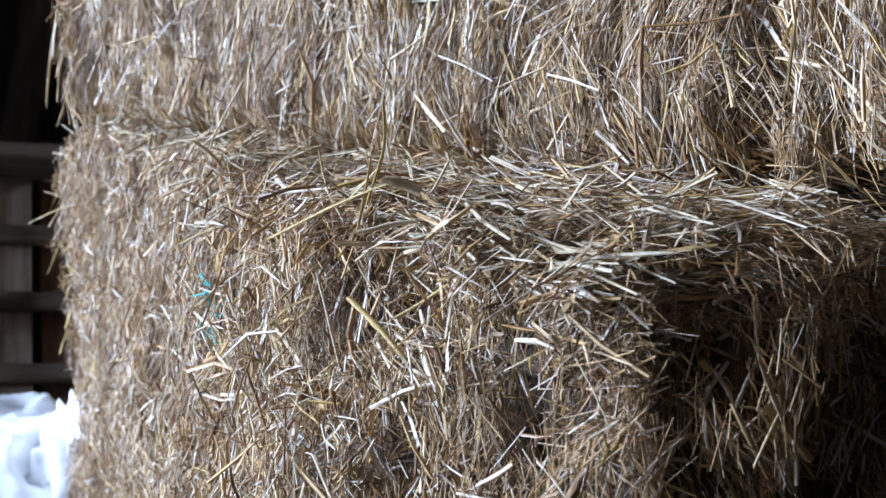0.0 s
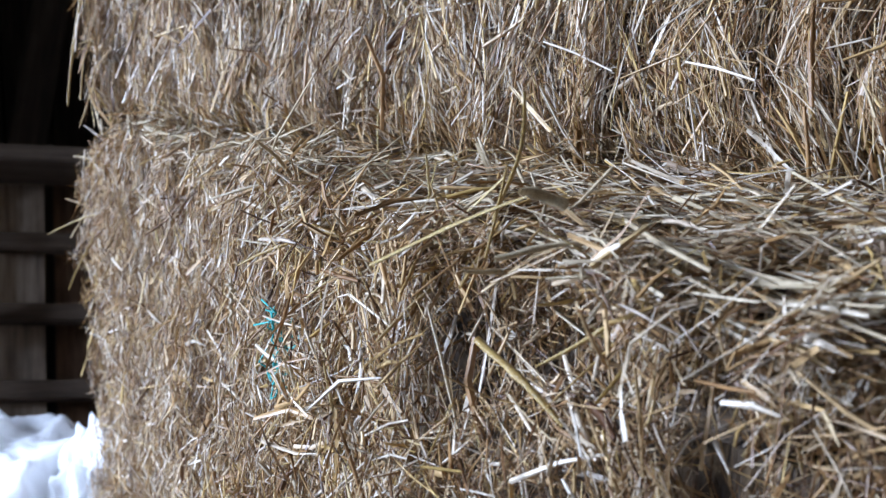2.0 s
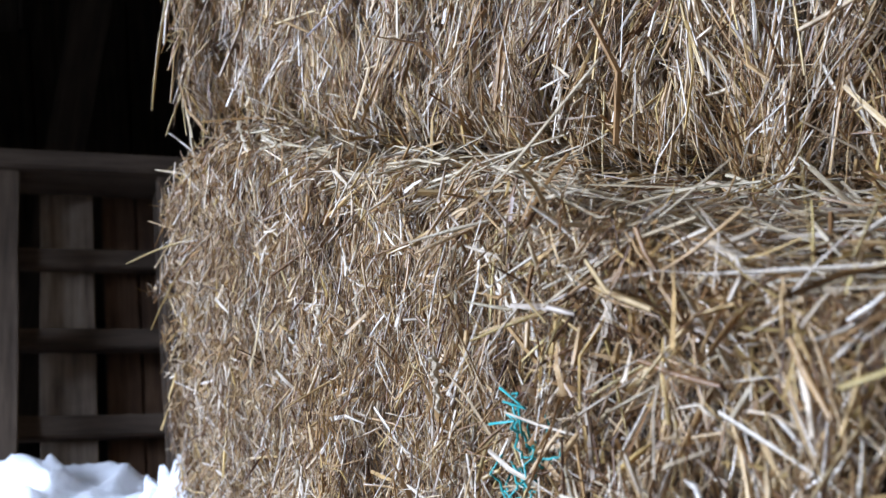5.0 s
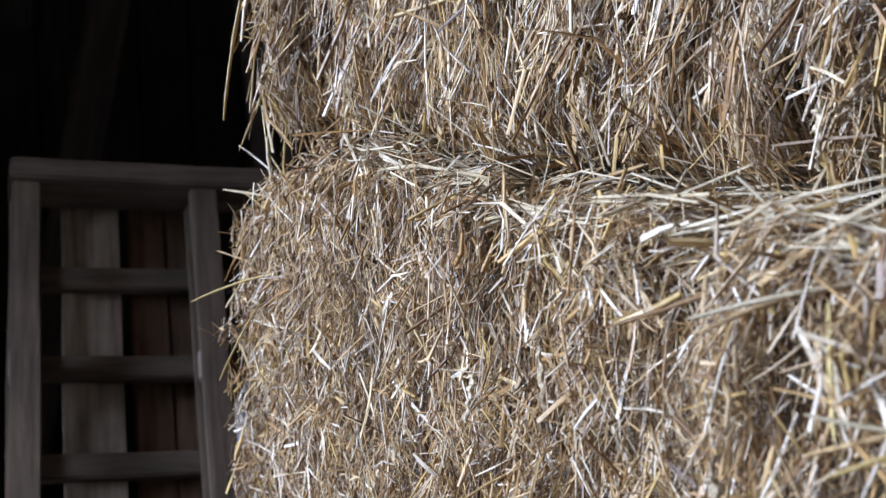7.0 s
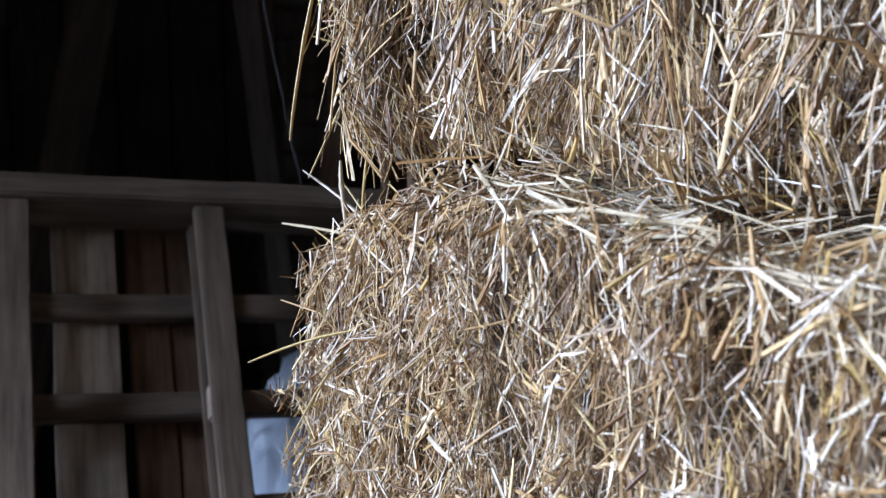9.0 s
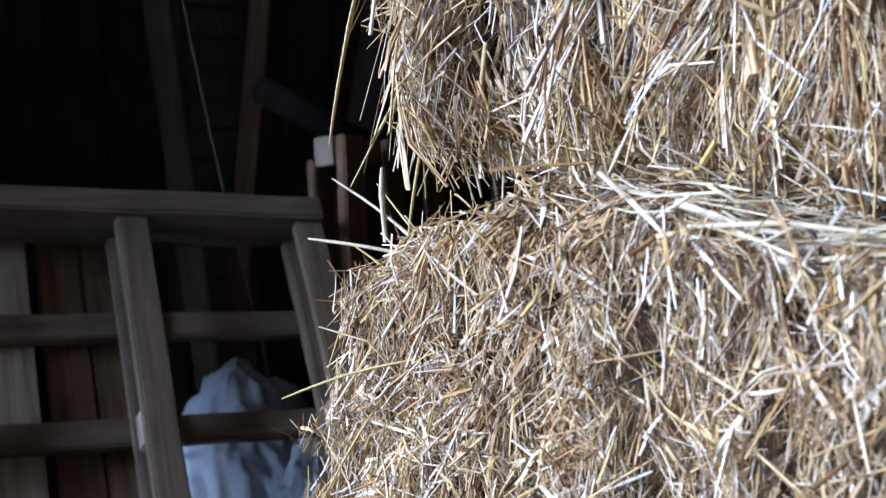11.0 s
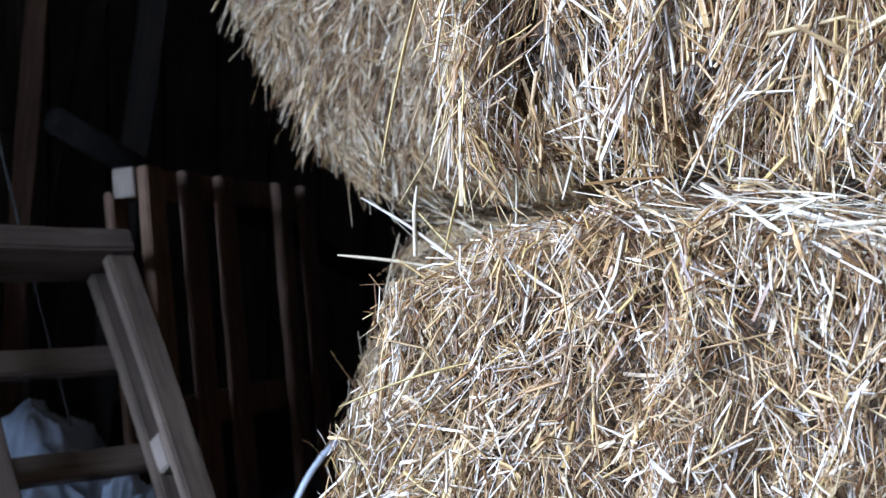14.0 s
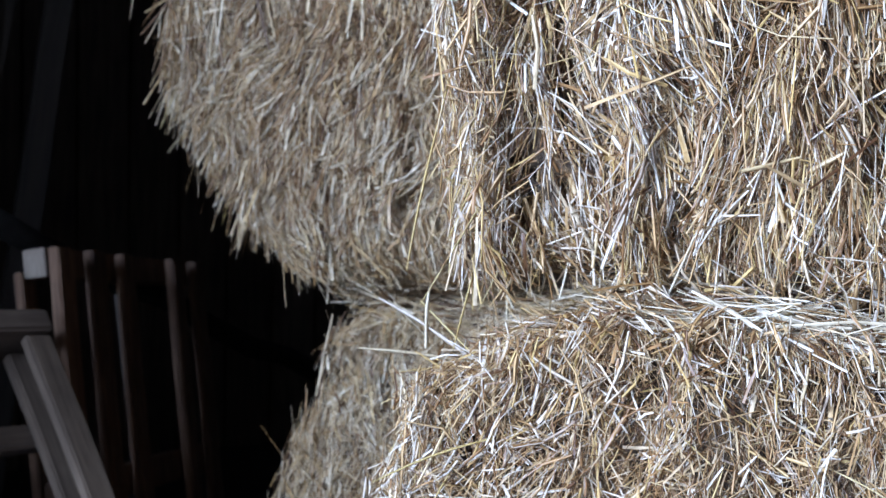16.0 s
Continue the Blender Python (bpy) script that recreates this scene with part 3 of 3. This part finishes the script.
stray_stems(lower_bale, low, "left", rng, 56, (0.0, 0.45), (0.05, 1.0), spread=70, out=(10, 50), length=(0.02, 0.05), width=(0.001, 0.003))
stray_stems(lower_bale, low, "top", rng, 60, (0.3, 0.0), (0.95, 0.15), grain=(1, 0, 0), spread=60, out=(0, 12), length=(0.03, 0.07))
stray_stems(lower_bale, low, "top", rng, 45, (0.45, 0.0), (0.92, 0.04), grain=(0, -1, 0), spread=75, out=(5, 50), length=(0.02, 0.06))
stray_stems(lower_bale, low, "front", rng, 70, (0.6, 0.55), (0.88, 1.0), spread=75, out=(2, 24), length=(0.03, 0.085), width=(0.0022, 0.0037))
stray_stems(upper_bale, upp, "front", rng, 130, (0.0, 0.0), (0.82, 0.36), spread=26, out=(1, 13), length=(0.03, 0.085), width=(0.0014, 0.0034))
stray_stems(upper_bale, upp, "left", rng, 34, (0.0, 0.0), (0.07, 0.32), spread=20, out=(3, 24), length=(0.04, 0.10))
stray_stems(upper_bale, upp, "front", rng, 64, (0.0, 0.0), (0.2, 0.06), spread=22, out=(0, 12), length=(0.03, 0.075), width=(0.0012, 0.003))
stray_stems(back_upper, bku, "left", rng, 70, (0.0, 0.0), (0.3, 0.4), spread=18, out=(5, 25), length=(0.04, 0.10))
stray_stems(back_lower, bkl, "left", rng, 20, (0.0, 0.5), (0.3, 1.0), spread=40, out=(5, 30), length=(0.03, 0.06))

for x, z, n in ((0.60, 0.97, 26), (0.68, 0.93, 30), (0.75, 0.97, 30), (0.79, 0.86, 26), (0.86, 0.94, 26), (0.72, 0.78, 20)):
    tuft(lower_bale, low, "front", (x, z), rng, n)

UP_INV, LOW_INV = UPPER.inverted(), LOWER.inverted()


def world_stem(bale, inv, a, b, width, mesh, label=""):
    return stem(bale, inv @ Vector(a), inv @ Vector(b), width, mesh, 0.4, label)


world_stem(upper_bale, UP_INV, (-0.53, 1.69, 1.13), (-0.557, 1.70, 0.982), 0.0052, GOLD_MESHES[0], "long yellow stem hanging free")
world_stem(upper_bale, UP_INV, (-0.50, 1.67, 1.05), (-0.545, 1.70, 0.955), 0.0030, GOLD_MESHES[1])
world_stem(upper_bale, UP_INV, (-0.49, 1.68, 1.04), (-0.505, 1.71, 0.915), 0.0034, GOLD_MESHES[2])
for a, b, w, mesh in (((-0.521, 1.69, 1.039), (-0.536, 1.70, 0.963), 0.0013, STEM_MESHES[0]), ((-0.510, 1.68, 1.053), (-0.526, 1.69, 1.009), 0.0034, GOLD_MESHES[1]),
                      ((-0.500, 1.69, 1.050), (-0.540, 1.68, 1.058), 0.0030, GOLD_MESHES[2]), ((-0.512, 1.68, 1.045), (-0.520, 1.69, 0.973), 0.0014, STEM_MESHES[4]),
                      ((-0.491, 1.66, 1.040), (-0.494, 1.67, 0.975), 0.0026, PALE_MESHES[0]), ((-0.505, 1.68, 1.035), (-0.533, 1.69, 0.984), 0.0018, STEM_MESHES[6]),
                      ((-0.505, 1.68, 1.070), (-0.538, 1.69, 1.059), 0.0028, GOLD_MESHES[0]), ((-0.482, 1.65, 1.035), (-0.491, 1.66, 0.970), 0.0020, STEM_MESHES[8])):
    world_stem(upper_bale, UP_INV, a, b, w, mesh)
world_stem(lower_bale, LOW_INV, (-0.519, 1.73, 0.915), (-0.522, 1.72, 0.966), 0.0036, PALE_MESHES[1])
world_stem(lower_bale, LOW_INV, (-0.505, 1.75, 0.920), (-0.551, 1.74, 0.955), 0.0010, STEM_MESHES[3])
world_stem(lower_bale, LOW_INV, (-0.47, 1.715, 0.900), (-0.57, 1.755, 0.913), 0.0040, PALE_MESHES[0], "pale stem end jutting out")
world_stem(lower_bale, LOW_INV, (-0.48, 1.70, 0.90), (-0.555, 1.75, 0.955), 0.0045, STEM_MESHES[2])
world_stem(lower_bale, LOW_INV, (-0.49, 1.70, 0.91), (-0.525, 1.73, 0.955), 0.0040, GOLD_MESHES[1])
for k in range(9):
    a = Vector((-0.50 + rng.uniform(-0.02, 0.02), 1.72 + rng.uniform(-0.03, 0.02), 0.90 + rng.uniform(-0.05, 0.03)))
    world_stem(lower_bale, LOW_INV, a, a + Vector((-rng.uniform(0.015, 0.045), 0.015, rng.uniform(-0.02, 0.035))), rng.uniform(0.0018, 0.0035), STEM_MESHES[rng.integers(16)])
world_stem(lower_bale, LOW_INV, (-0.48, 1.64, 0.86), (-0.590, 1.69, 0.816), 0.0048, GOLD_MESHES[3])
world_stem(lower_bale, LOW_INV, (-0.52, 1.68, 0.83), (-0.565, 1.69, 0.745), 0.0040, GOLD_MESHES[0])
world_stem(lower_bale, LOW_INV, (-0.05, 0.79, 0.955), (-0.040, 0.745, 1.025), 0.0042, GOLD_MESHES[2], "golden stem standing upright")
world_stem(lower_bale, LOW_INV, (-0.055, 0.76, 0.94), (-0.045, 0.748, 0.99), 0.0040, GOLD_MESHES[1])
world_stem(lower_bale, LOW_INV, (-0.015, 0.76, 0.967), (-0.038, 0.752, 0.974), 0.0085, PALE_MESHES[1], "broad white leaf blade")
world_stem(lower_bale, LOW_INV, (-0.115, 0.78, 0.933), (-0.035, 0.745, 0.972), 0.0045, GOLD_MESHES[0])
world_stem(lower_bale, LOW_INV, (-0.052, 0.72, 0.946), (0.000, 0.73, 0.950), 0.0038, PALE_MESHES[0])
world_stem(lower_bale, LOW_INV, (0.075, 0.63, 0.945), (0.118, 0.605, 0.952), 0.0034, PALE_MESHES[1])
world_stem(lower_bale, LOW_INV, (-0.06, 0.75, 0.90), (-0.020, 0.70, 0.868), 0.0060, GOLD_MESHES[3])
for base, tip in (((0.16, 0.70, 0.90), (0.17, 0.68, 0.93)), ((0.19, 0.72, 0.915), (0.235, 0.70, 0.918)), ((-0.30, 1.26, 0.83), (-0.305, 1.255, 0.87))):
    wheat_ear(lower_bale, LOW_INV @ Vector(base), LOW_INV @ Vector(tip), rng)

for shape, bale, n, lo, hi in ((low, lower_bale, 9, (0.05, 0.6), (0.75, 0.98)), (upp, upper_bale, 6, (0.05, 0.05), (0.8, 0.36))):
    p, d = shape(on_face(shape, "front", rng, n, lo, hi))
    for q, nrm in zip(p, d):
        a = Vector(q) + 0.004 * Vector(nrm)
        wheat_ear(bale, a, a + Vector((rng.normal(0, 0.02), -0.006, -rng.uniform(0.025, 0.04))), rng)

# teal baling twine showing in the front of the lower bale
TW = LOW_INV @ Vector((-0.186, 1.022, 0.828))
for i in range(15):
    s = TW + Vector((rng.normal(0, 0.008), rng.normal(-0.012, 0.004), rng.normal(0.0, 0.013)))
    pts, d = [], Vector((rng.normal(0, 1), rng.normal(0, 0.3), rng.normal(0, 1.2))).normalized()
    for k in range(8):
        pts.append(s + d * 0.0035 * k)
        d = (d + Vector((rng.normal(0, 0.4), rng.normal(0, 0.15), rng.normal(0, 0.4)))).normalized()
    part("twine", tube_bm(pts, 0.0007, 5), TWINE, lower_bale, "frayed teal baling twine")

# ---- pallets ----
pallet = thing("wooden_pallet", pose(-0.337, 2.292, 0, -38.6, 4.43, 21.0), "grey weathered slatted wooden frame leaning back", "pallet", "leaning pallets")
for x0, x1, z0 in ((-0.648, -0.600, -0.062), (-0.344, -0.296, -0.03), (-0.053, -0.005, -0.003)):
    part("front_post", beam_bm(x0, x1, 0.0, 0.022, z0, 1.008, 0.003, 0.003, x0 * 9), WOOD_POST, pallet)
    part("back_post", beam_bm(x0 - 0.001, x1 - 0.001, 0.056, 0.078, z0 + 0.05, 1.008, 0.003, 0.003, x0 * 7), WOOD_POST, pallet)
    # Pale wood on the spacers stands in for their lit ends and tops.
    for z in (0.672, 0.300):
        part("spacer", beam_bm(x0 + 0.001, x1 - 0.002, 0.023, 0.055, z - 0.026, z + 0.030, 0.003, 0.002, x0 * 5 + z, 1), WOOD_PLANK, pallet, "sawn spacer block, paled as lit")
part("top_beam", beam_bm(-0.652, -0.005, -0.012, 0.09, 1.009, 1.051, 0.004, 0.003, 4), WOOD_RUNG, pallet)
for i, z in enumerate((0.858, 0.685, 0.512, 0.339, 0.166)):
    part("rung", beam_bm(-0.642, 0.0, 0.080, 0.106, z - 0.014, z + 0.028, 0.003, 0.003, i), WOOD_RUNG, pallet)
part("plank", beam_bm(-0.559, -0.459, 0.108, 0.126, -0.04, 1.04, 0.003, 0.003, 7), WOOD_PLANK, pallet, "pale knotty plank")
for i, (x0, x1) in enumerate(((-0.440, -0.374), (-0.371, -0.300))):
    part("plank", beam_bm(x0, x1, 0.130, 0.148, -0.03, 1.04, 0.003, 0.003, 12 + i), WOOD_BROWN, pallet, "dark brown plank")
pallet_b = thing("wooden_pallet", pose(-0.452, 2.855, 0.0, -9, 6, 45), "dark brown slatted pallet leaning in the shade", "pallet", "leaning pallets")
part("top_beam", beam_bm(0.006, 0.66, 0.0, 0.045, 0.885, 0.938, 0.004, 0.003, 3), WOOD_BROWN, pallet_b)
# Thin pale cap; the light on the beam's end is in its colour.
part("beam_end", beam_bm(-0.003, 0.005, 0.001, 0.044, 0.886, 0.937, 0.002, 0.001, 5, 1), WOOD_END, pallet_b, "sawn beam end, paled as lit")
for i, (x, w) in enumerate(((0.0, 0.056), (0.125, 0.054), (0.245, 0.050), (0.475, 0.050), (0.59, 0.050))):
    part("slat", beam_bm(x, x + w, -0.024, -0.003, 0.105 * (x + w) + 0.01, 0.936, 0.003, 0.003, 20 + i), WOOD_BROWN, pallet_b)
part("slat", beam_bm(0.375, 0.425, 0.048, 0.066, 0.42, 0.87, 0.003, 0.003, 31), WOOD_OLD, pallet_b, "short grey broken slat")
part("slat", beam_bm(0.0, 0.05, 0.048, 0.066, 0.02, 0.90, 0.003, 0.003, 33), WOOD_BROWN, pallet_b)
part("rail", beam_bm(0.006, 0.66, 0.0, 0.045, 0.47, 0.53, 0.004, 0.003, 9), WOOD_BROWN, pallet_b)


# ---- plastic film and bags ----
def crumpled_bm(size, seed, creases=1.0):
    """A heap of crumpled film: a dome of sharp folds that rests on the floor."""
    bm = bmesh.new()
    bmesh.ops.create_uvsphere(bm, u_segments=120, v_segments=70, radius=1)
    for v in bm.verts:
        q = v.co.copy()
        f = noise.ridged_multi_fractal(q * 1.7 + Vector((seed, 0, 0)), 1.0, 2.1, 5, 0.9, 2.0)
        g = noise.noise(q * 1.1 + Vector((0, seed, 3)))
        h = noise.ridged_multi_fractal(q * 4.2 + Vector((0, 0, seed)), 0.9, 2.0, 3, 0.8, 2.0)
        s = 0.82 + 0.13 * creases * (f - 1.0) + 0.05 * creases * (h - 1.0) + 0.20 * g
        v.co = Vector((q.x * size[0] * s, q.y * size[1] * s, max(q.z, -0.55) * size[2] * s))
    zmin = min(v.co.z for v in bm.verts)
    for v in bm.verts:
        v.co.z = max(v.co.z - zmin, 0.0)
    for f in bm.faces:
        f.smooth = True
    return bm


film_heap = thing("plastic_film", pose(-0.80, 2.02, 0.004), "crumpled heap of white plastic film on the floor", "plastic film")
part("crumpled_sheet", crumpled_bm((0.40, 0.26, 0.345), 3.0), PLASTIC, film_heap)
part("raised_fold", crumpled_bm((0.13, 0.17, 0.375), 5.0, 1.3), PLASTIC, film_heap, "fold of film pushed up against the bale", pose(0.175, -0.03, 0))
bag = thing("plastic_bag", pose(-0.655, 3.02, 0.004), "full crumpled white plastic bag behind the pallet", "plastic bag")
part("sack", crumpled_bm((0.205, 0.22, 0.385), 8.0, 0.7), BAG, bag)
part("side_fold", crumpled_bm((0.11, 0.10, 0.33), 2.0, 0.9), BAG, bag, "slack fold of the bag", pose(0.13, -0.16, 0))

# ---- old timbers, log and rope along the dark back wall ----
for i in range(46):
    x = -4.6 + i * 0.192
    part("board", beam_bm(x, x + 0.182, Y1 - 0.012, Y1 + 0.029, 0.0, TOP - 0.01, 0.004, 0.004, i, 3), WOOD_BARN, wall_north)
for x, y, w, tilt, mat, label in ((-1.46, 3.62, 0.11, 11.9, WOOD_BARN, "broad dark plank leaning in the dark"), (-0.668, 3.22, 0.052, -6.7, WOOD_OLD, "pale grey batten leaning in the dark"),
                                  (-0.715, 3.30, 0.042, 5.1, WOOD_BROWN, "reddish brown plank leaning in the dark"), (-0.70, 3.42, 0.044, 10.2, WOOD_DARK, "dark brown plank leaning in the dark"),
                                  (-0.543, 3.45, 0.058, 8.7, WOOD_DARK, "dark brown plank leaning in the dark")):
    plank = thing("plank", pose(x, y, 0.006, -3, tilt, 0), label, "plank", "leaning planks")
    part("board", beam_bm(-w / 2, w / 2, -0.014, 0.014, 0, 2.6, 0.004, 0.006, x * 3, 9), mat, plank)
crate = thing("slatted_panel", pose(-0.80, 3.40, 0, -2, 0, 0), "old grey slatted panel standing behind the planks", "panel")
for x in (0.0, 0.145):
    part("stile", beam_bm(x, x + 0.03, 0.0, 0.02, 0, 1.5, 0.003, 0.003, x), WOOD_BARN, crate)
for k in range(23):
    part("slat", beam_bm(-0.01, 0.185, 0.022, 0.034, 0.05 + 0.062 * k, 0.101 + 0.062 * k, 0.003, 0.002, k, 2), WOOD_OLD, crate)
cross = thing("barn_beam", pose(0, 4.3, 1.19), "dark horizontal barn timber", "beam", kind="structure")
part("timber", beam_bm(-4.5, -1.6, -0.06, 0.06, -0.06, 0.06, 0.012, 0.012, 2, 12), WOOD_OLD, cross)
log = thing("log", Matrix(), "dark rough log leaning behind the pallets", "log")
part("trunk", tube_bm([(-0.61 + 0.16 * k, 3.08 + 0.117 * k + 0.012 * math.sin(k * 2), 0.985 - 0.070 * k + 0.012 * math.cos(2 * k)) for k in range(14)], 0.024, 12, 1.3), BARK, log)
rope = thing("rope", Matrix(), "thin grey rope hanging from the roof", "rope")
part("strand", tube_bm([(-0.505 - 0.2 * z + 0.006 * math.sin(5 * z), 3.02, z) for z in np.linspace(0.0, TOP, 24)], 0.0018, 6), ROPE, rope)
pipe = thing("pipe", Matrix(), "bent greyish white plastic pipe standing against a bale", "pipe")
part("bend", tube_bm([(-0.445 + 0.13 * (1 - math.cos(a)), 2.30 + 0.09 * (1 - math.cos(a)), 0.452 * min(k, 4) / 4 + 0.15 * math.sin(a)) for k, a in enumerate([0, 0, 0, 0, 0.15] + [0.3 + 0.155 * i for i in range(9)])], 0.0042, 8), PIPE, pipe)
